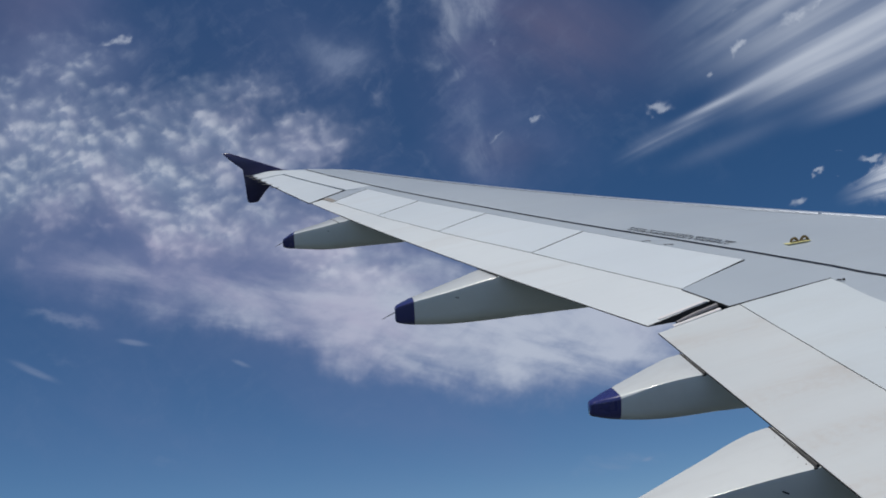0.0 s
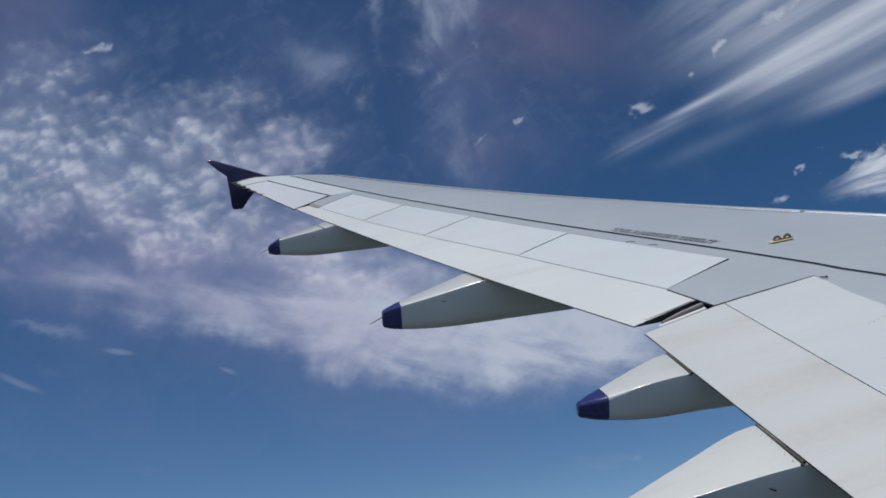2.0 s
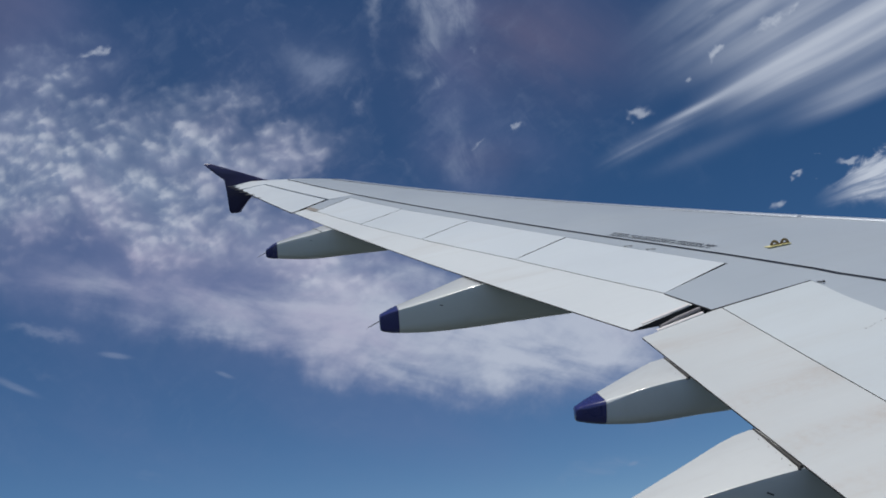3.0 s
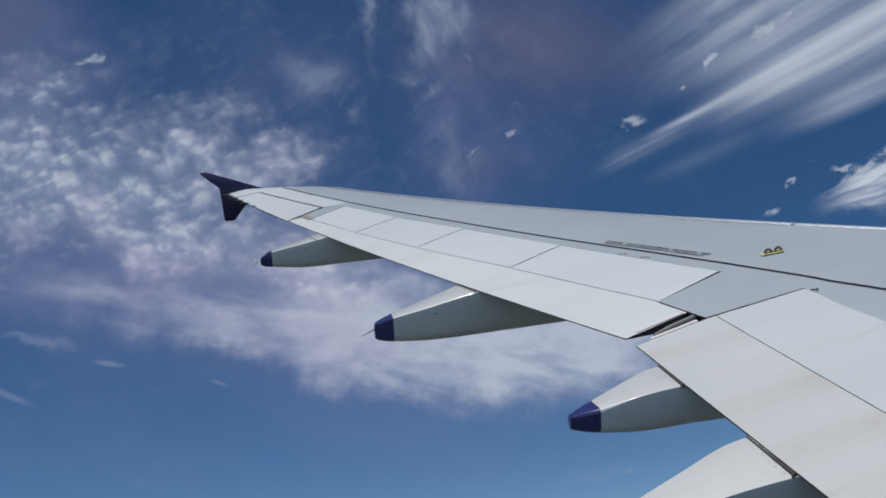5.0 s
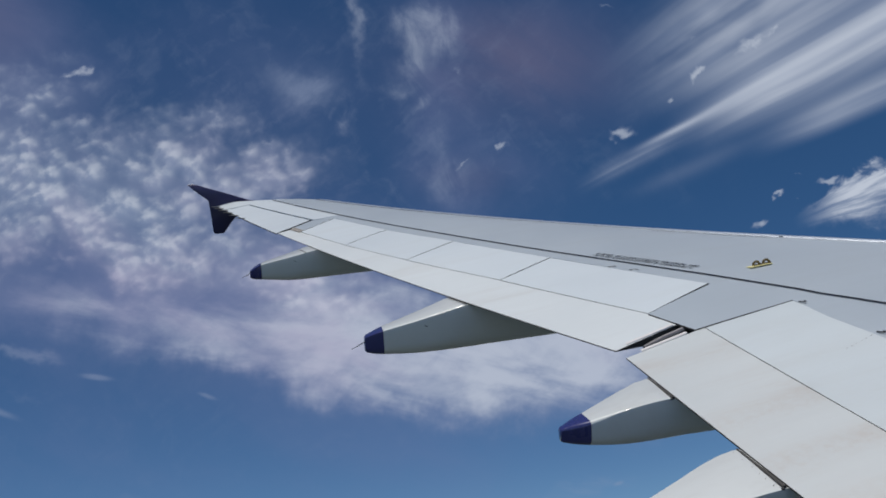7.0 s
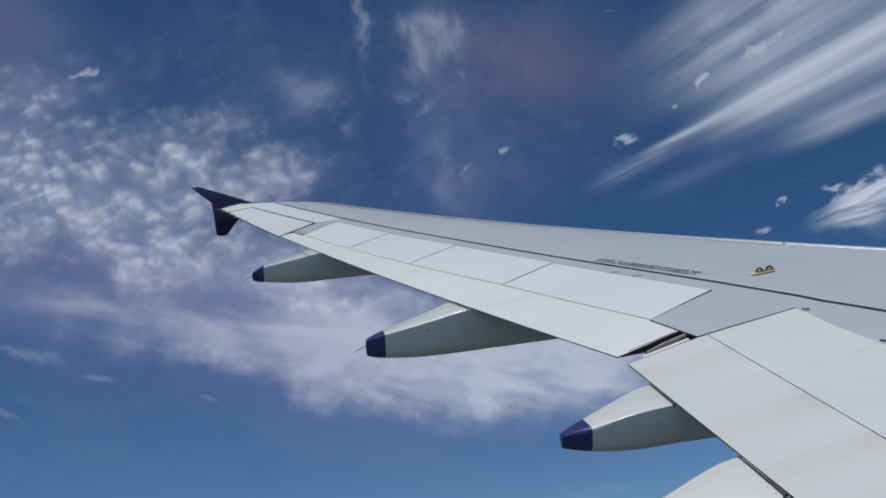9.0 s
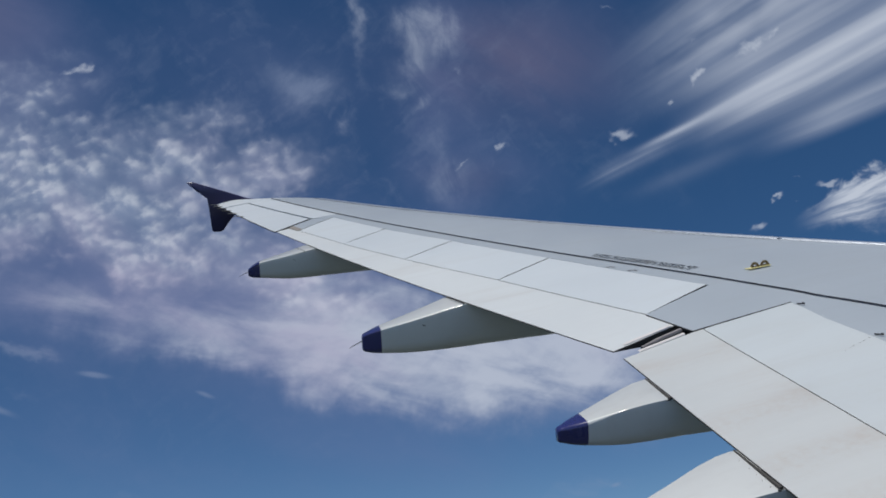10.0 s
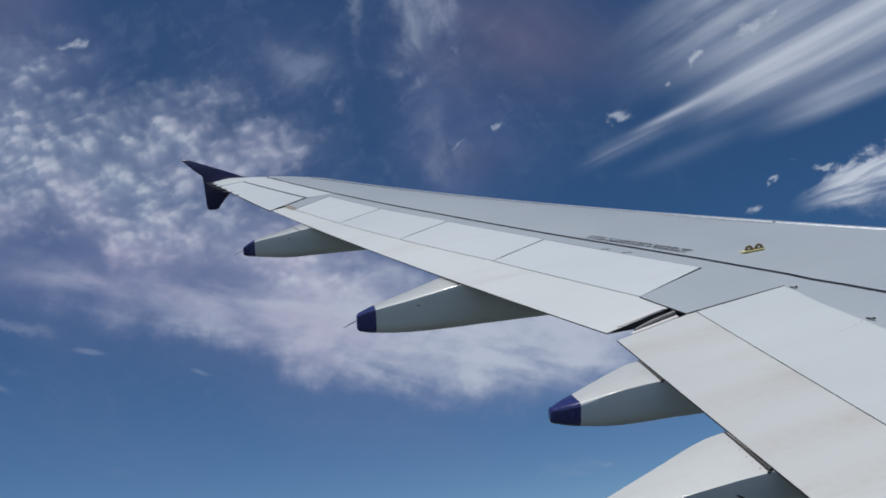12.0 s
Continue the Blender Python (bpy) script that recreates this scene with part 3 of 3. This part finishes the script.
def make_tip():
    """The fixed tip outboard of the aileron, its edge curving round into the fence."""
    rows = []
    for s in np.linspace(16.205, TIP, 12):
        l, t = lead(s), trail(s)
        if s < 16.25:
            l = lead(16.205)
        shares = [i / 18 for i in range(19)]
        up = [top(s, l + (t - l) * k * k * 0.5 + (t - l) * k * 0.5) for k in shares]
        low = [(-s, l + (t - l) * k, height(s, l + (t - l) * k, True)) for k in [i / 12 for i in range(11, 0, -1)]]
        rows.append(up + low)
    part("wing_tip", *grid(rows, close_u=True, cap=True), WHITE, wing, "white wing tip cap")


make_tip()


def make_fence():
    outline = ((-8.50, 2.02), (-8.731, 2.062), (-9.10, 2.20), (-9.40, 2.305), (-9.60, 2.378), (-9.66, 2.386), (-9.729, 2.375), (-9.56, 2.22), (-9.40, 2.09),
               (-9.375, 1.86), (-9.355, 1.57), (-9.345, 1.535), (-9.312, 1.518), (-9.205, 1.520), (-9.17, 1.535), (-9.06, 1.68), (-8.95, 1.80), (-8.80, 1.90), (-8.62, 1.98))
    cy, cz = -9.2, 2.0
    rows = []
    for s, k in ((16.705, 0.965), (16.718, 1.0), (16.752, 1.0), (16.765, 0.965)):
        rows.append([(-s, cy + (y - cy) * k, cz + (z - cz) * k) for y, z in outline])
    part("tip_fence", *grid(rows, close_u=True, cap=True), FENCE_NAVY, wing, "navy blue wing tip fence", sharp=50)


make_fence()


def make_slats():
    """Slats: the separate nose of the wing, a finger's width proud of the skin, with gaps between them."""
    for s0, s1 in ((2.05, 5.2), (5.22, 8.28), (8.30, 10.98), (11.0, 13.48), (13.5, 15.9)):
        rows = []
        for s in np.linspace(s0 + 0.006, s1 - 0.006, 14):
            l, t = lead(s), trail(s)
            chord = l - t
            ups = [0.20 * (1 - i / 12) ** 1.7 for i in range(13)]
            lows = [0.07 * (i / 6) for i in range(1, 7)]
            out = [(-s, l - chord * c + 0.006, height(s, l - chord * c) + 0.008 * min(1, c / 0.02)) for c in ups]
            out += [(-s, l - chord * c + 0.006, height(s, l - chord * c, True) - 0.008) for c in lows]
            inn = [(-s, l - chord * (c + 0.004) + 0.002, height(s, l - chord * (c + 0.004)) - 0.004) for c in ups]
            inn += [(-s, l - chord * c, height(s, l - chord * c, True) + 0.004) for c in lows]
            rows.append(out + inn[::-1])
        part("slat", *grid(rows, close_u=True, cap=True), SLAT, wing, "pale metal leading-edge slat, retracted")


make_slats()

# ---- flap track fairings ----
# centre, half width at the trailing edge, and along the body (y, top, bottom, half width); the last two are the blue cone
FAIRINGS = (
    (4.73, 0.19, -6.90, ((-4.7, -0.12, -0.22, 0.12), (-5.3, -0.08, -0.32, 0.18), (-6.0, -0.02, -0.33, 0.19), (-6.19, 0.070, -0.32, 0.19), (-6.45, 0.030, -0.31, 0.178),
                         (-6.68, -0.030, -0.29, 0.130), (-6.90, -0.102, -0.27, 0.086), (-7.03, -0.145, -0.26, 0.075), (-7.08, -0.17, -0.25, 0.06))),
    (5.74, 0.17, -6.635, ((-4.5, 0.04, -0.04, 0.08), (-5.2, 0.08, -0.05, 0.15), (-5.9, 0.13, 0.010, 0.17), (-6.15, 0.228, -0.008, 0.17), (-6.44, 0.178, -0.021, 0.140),
                          (-6.635, 0.124, -0.007, 0.092), (-6.71, 0.105, 0.003, 0.058), (-6.748, 0.092, 0.013, 0.034))),
    (8.32, 0.17, -7.367, ((-4.9, 0.38, 0.32, 0.06), (-5.5, 0.36, 0.28, 0.11), (-6.1, 0.40, 0.245, 0.15), (-6.64, 0.580, 0.200, 0.17), (-7.09, 0.472, 0.192, 0.128),
                          (-7.367, 0.410, 0.212, 0.084), (-7.44, 0.390, 0.224, 0.060), (-7.490, 0.374, 0.238, 0.042))),
    (11.82, 0.16, -8.392, ((-6.3, 0.88, 0.82, 0.06), (-6.8, 0.87, 0.79, 0.11), (-7.2, 0.90, 0.775, 0.14), (-7.73, 1.096, 0.738, 0.16), (-8.05, 1.030, 0.738, 0.128),
                           (-8.392, 0.964, 0.780, 0.078), (-8.47, 0.930, 0.790, 0.062), (-8.505, 0.908, 0.804, 0.05))),
)


def make_fairing(centre, half, blue, stations):
    lean = 0.083 + 0.007 * (centre - 1.98)   # the fairing stands square to the wing's upward slope

    # its top rises a little more to the outside where it runs under the slanting trailing edge
    most, start = (0.10 if centre > 7 else 0.07), trail(centre)
    skew = lambda y: most * min(1.0, max(0.0, (y - blue) / (start - blue))) ** (1.0 if centre > 7 else 2.2)

    squeeze = 0.32 if 5 < centre < 7 else 0.18 if centre < 5 else 0.0   # the outer side tucks in aft of the flap

    def ring(y, z1, z0, w):
        h = z1 - z0
        blunt = 0.004 + (0.016 * min(1.0, max(0.0, 1.0 - (y - blue) / 0.20)) ** 1.5 if 5 < centre < 7 else -0.002 if centre < 5 else 0.006)
        r1, r0 = min(blunt, w * 0.35, h * 0.2), min(w * 0.85, h * 0.42)
        pts = []
        for cx, cz, r, a0 in ((w - r1, z1 - r1, r1, 90), (-w + r1, z1 - r1, r1, 180), (-w * 0.9 + r0, z0 + r0, r0, 180), (w * 0.9 - r0, z0 + r0, r0, 270)):
            for k in range(5):
                if a0 == 90:
                    a = radians(22.5 * k)
                elif cz > (z0 + z1) / 2:
                    a = radians(90 + 22.5 * k)
                elif cx < 0:
                    a = radians(180 + 22.5 * k)
                else:
                    a = radians(270 + 22.5 * k)
                off = cx + r * math.cos(a)
                off *= 1.0 - (squeeze * min(1.0, max(0.0, (start + 0.02 - y) / 0.28)) if off < 0 else 0.0)
                z = cz + r * math.sin(a) + (w - off) * (lean + skew(y) * max(0.0, (cz - z0) / h))
                if y > trail(centre - off):   # stays inside the flap above it
                    z = min(z, height(centre - off, y) - 0.012)
                elif cz > (z0 + z1) / 2:   # and meets its edge from just below
                    aft = trail(centre - off) - y
                    z = min(z, height(centre - off, y + aft) - 0.004 - 0.05 * aft)
                pts.append((off - centre, y, z))
        return pts

    rear = max(i for i, q in enumerate(stations) if q[0] > trail(centre))

    def at(y):
        ys = [-q[0] for q in stations]
        out = []
        for k in (1, 2, 3):
            vals = [q[k] for q in stations]
            # gentle curve through the stations
            i = max(0, min(len(ys) - 2, int(np.searchsorted(ys, -y)) - 1))
            h = ys[i + 1] - ys[i]
            t = (-y - ys[i]) / h
            tan = lambda j: (vals[min(j + 1, len(vals) - 1)] - vals[max(j - 1, 0)]) / (ys[min(j + 1, len(ys) - 1)] - ys[max(j - 1, 0)])
            if k == 1 and i < rear:
                out.append(vals[i] * (1 - t) + vals[i + 1] * t)
                continue
            if k == 1:   # the top runs in one soft curve aft of the flap
                tan = lambda j: (vals[min(j + 1, len(vals) - 1)] - vals[max(j - 1, rear)]) / (ys[min(j + 1, len(ys) - 1)] - ys[max(j - 1, rear)])
            out.append((2 * t**3 - 3 * t**2 + 1) * vals[i] + (t**3 - 2 * t**2 + t) * h * tan(i) + (-2 * t**3 + 3 * t**2) * vals[i + 1] + (t**3 - t**2) * h * tan(i + 1))
        return out

    first, last = stations[0][0], stations[-1][0]
    front = sorted({*np.linspace(first, blue, 34), *[q[0] for q in stations if q[0] > blue]}, reverse=True)
    body = part("flap_track_fairing", *grid([ring(y, *at(y)) for y in front], close_u=True, cap=True), FAIRING, wing,
                "white canoe-shaped flap track fairing with a navy tail", sharp=60)
    rows = [ring(y, *at(y)) for y in np.linspace(blue - 0.001, last, 8)]
    z1, z0, w = at(last)
    mid = (z1 + z0) / 2
    for k, f in ((0.014, 0.90), (0.022, 0.70)):
        rows.append(ring(last - k, mid + (z1 - mid) * f, mid + (z0 - mid) * f, w * f))
    part("tail_cone", *grid(rows, close_u=True, cap=True), NAVY, body, "navy blue tail cone", sharp=60)
    edge = lambda s, aft, dz: Vector((-s, trail(s) - aft, height(s, trail(s)) + dz))
    if centre > 10:   # the joint lies on the fairing's own top, a hand's width aft of the flap
        def edge(s, aft, dz):
            y = trail(s) - aft - 0.105
            z1, _, w = at(y)
            rise = z1 + (w - (centre - s)) * (lean + skew(y))
            return Vector((-s, y, min(rise, height(s, trail(s)) - 0.004 - 0.05 * (aft + 0.105)) + dz + 0.004))
    seam = [edge(s, -0.002 if centre < 7 else 0.004, -0.003) for s in np.linspace(centre - half * 0.97, centre + half * 0.985, 7)]
    thick = np.linspace(0.0085 if centre < 7 else 0.0042, 0.0045 if centre < 7 else 0.0026, 7)   # a wedge, thickest at the inner corner
    part("rub_strip", *tube(seam, list(thick), 8), STRIP, body, "dark brown rub strip along the flap's edge")
    part("corner_block", *box(edge(centre - half * 0.99, 0.007, -0.006), (0.010, 0.012, 0.008)), PRIMER, body, "small black corner block")
    if centre < 7:
        rng = random.Random(int(centre * 10))
        for s in np.linspace(centre - half * 0.75, centre + half * 0.8, 6):
            s, aft, r = s + rng.uniform(-0.02, 0.02), rng.uniform(0.016, 0.030), rng.uniform(0.0012, 0.0024)
            part("bolt", *tube([edge(s, aft, -0.020), edge(s, aft, -0.0050)], [r, r * 0.8], 6), BROWN, body)
    if centre > 7:
        a = Vector((-centre, last - 0.015, mid + (z1 - mid) * 0.35))
        b = a + Vector((0.0, -0.11, -0.05))
        part("static_wick", *tube([a, a.lerp(b, 0.5), b], [0.005, 0.004, 0.002], 6), STEEL, body, "thin static discharge wick")
    if centre < 5 or centre > 7:
        yy = -6.42 if centre < 5 else stations[-4][0] + 0.05
        z1, z0, w = at(yy)
        part("drain_slot", *box((-centre + w + 0.0005, yy, z1 - (z1 - z0) * (0.17 if centre < 5 else 0.22)), (0.003, 0.028, 0.006), Matrix.Rotation(radians(-24 if centre < 5 else -14), 4, "X")), STRIP, body, "small dark slot")
    return body


for row in FAIRINGS:
    make_fairing(*row)

# ---- markings and small fittings ----
def ribbon(table, s0, s1, width, n, lift, name, material, label, parent=wing):
    rows = []
    for s in np.linspace(s0, s1, n):
        y = straight(s, table)
        rows.append([top(s, y + width * (k - 0.5), lift) for k in (0.0, 0.33, 0.67, 1.0)])
    part(name, *grid(rows), material, parent, label)


ribbon(BLACK, 2.02, 16.30, 0.021, 160, 0.006, "walkway_line", LINE, "black painted walkway line")


# dark line of the gap behind the slats, laid on as a strip
SLAT_EDGE = [(s, lead(s) - 0.207 * (lead(s) - trail(s))) for s in np.linspace(2.0, 15.9, 60)]
ribbon(SLAT_EDGE, 2.05, 15.88, 0.022, 120, 0.006, "slat_edge_line", LINE, "dark seal behind the slats")


def make_lettering():
    """Two rows of warning text too small to read, as bars."""
    rng = random.Random(4)
    for row in range(2):
        pieces = []
        s = 7.56
        while s < 8.60:
            w = rng.uniform(0.024, 0.036)
            if rng.random() < 0.10:
                s += 0.02
                continue
            y = straight(s, BLACK) + 0.058 + row * 0.053 + (8.6 - s) * 0.025
            half = rng.choice((0.015, 0.018, 0.019))
            q = [top(s, y - half, 0.006), top(s + w * 0.52, y - half, 0.006), top(s + w * 0.52, y + half, 0.006), top(s, y + half, 0.006)]
            pieces.append((q, [(0, 1, 2, 3)]))
            s += w
        tagged(part("lettering", *joined(*pieces), LINE, wing, "row of small black stencilled marks", flat=True), kind="stuff")


make_lettering()


def make_worn_marking():
    """A worn strip of stencilled marks just behind the slats."""
    rng = random.Random(9)
    pieces = []
    s = 8.20
    while s < 9.42:
        w = rng.uniform(0.02, 0.05)
        y = straight(s, SLAT_EDGE) - 0.10 + rng.uniform(-0.012, 0.012)
        h = rng.uniform(0.006, 0.015)
        pieces.append(([top(s, y - h, 0.006), top(s + w * 0.7, y - h - 0.26 * w, 0.006), top(s + w * 0.7, y + h - 0.26 * w, 0.006), top(s, y + h, 0.006)], [(0, 1, 2, 3)]))
        s += w
    tagged(part("lettering", *joined(*pieces), WORN, wing, "worn strip of dark stencilled marks", flat=True), kind="stuff")


make_worn_marking()


def make_anchor():
    """Yellow tie-down fitting with two upright eyes."""
    c = Vector(top(7.25, -4.79, 0.004))
    tilt = math.atan2(height(7.25, -4.71) - height(7.25, -4.87), 0.16)
    r = Matrix.Rotation(tilt, 4, "X")
    base = part("rope_anchor", *box(c + Vector((0, 0.0, 0.0)), (0.080, 0.165, 0.005), r), YELLOW, wing, "yellow escape-rope anchor with two metal eyes")
    part("bridge", *box(c + Vector((0, 0.030, 0.006)), (0.026, 0.120, 0.016), r), BRASS, base, "dull gold metal bridge")
    for k in (-0.018, 0.058):
        m = c + r.to_3x3() @ Vector((0, k, 0.006))
        pts = [m + Vector((0.004 * math.cos(a), 0.023 * math.cos(a), 0.028 * math.sin(a) - 0.004)) for a in [math.pi * i / 10 for i in range(11)]]
        part("eye", *tube(pts, [0.009] * 11, 8), BRASS, base, "dull gold metal eye")


make_anchor()


def make_brackets():
    for s, y, turn in ((6.325, -5.058, 14), (5.565, -5.118, 8)):
        c = Vector(top(s, y, 0.008))
        r = Matrix.Rotation(radians(turn), 4, "Z")
        part("hinge_fitting", *joined(box(c, (0.055, 0.010, 0.006), r), box(c + Vector((0.020, 0.004, 0.004)), (0.012, 0.012, 0.008), r)), PRIMER, wing, "small dark hinge fitting")
    for s, y in ((8.10, -5.535), (7.87, -5.447)):
        turn = Matrix.Rotation(radians(20), 4, "Z")
        part("hinge_fitting", *joined(box(top(s, y, 0.003), (0.060, 0.012, 0.003), turn), box(top(s + 0.02, y - 0.03, 0.003), (0.016, 0.03, 0.003), turn)), GREYED, wing, "small dull grey hinge fitting")


make_brackets()


def make_chips():
    """Flecks where the paint has come away beside the inner spoiler's hinge."""
    rng = random.Random(12)
    for k in range(6):
        s, y = 5.578 - 0.013 * k + rng.uniform(-0.004, 0.004), -5.165 - 0.036 * k + rng.uniform(-0.006, 0.006)
        long, wide = rng.uniform(0.007, 0.015), rng.uniform(0.003, 0.005)
        part("paint_chip", *box(top(s, y, 0.0008), (wide, long, 0.0012), Matrix.Rotation(radians(rng.uniform(20, 50)), 4, "Z")), GREYED, wing, "small dark fleck of bare metal")


make_chips()


def make_wicks():
    """Static discharge wicks along the trailing edge near the tip."""
    for s in (14.95, 15.35, 15.72, 16.05, 16.32, 16.55):
        a = Vector(top(s, trail(s) + 0.03, 0.004))
        b = a + Vector((-0.05, -0.15, 0.012))
        part("static_wick", *tube([a, a.lerp(b, 0.5), b], [0.008, 0.007, 0.004], 6), STEEL, wing, "thin static discharge wick")


make_wicks()
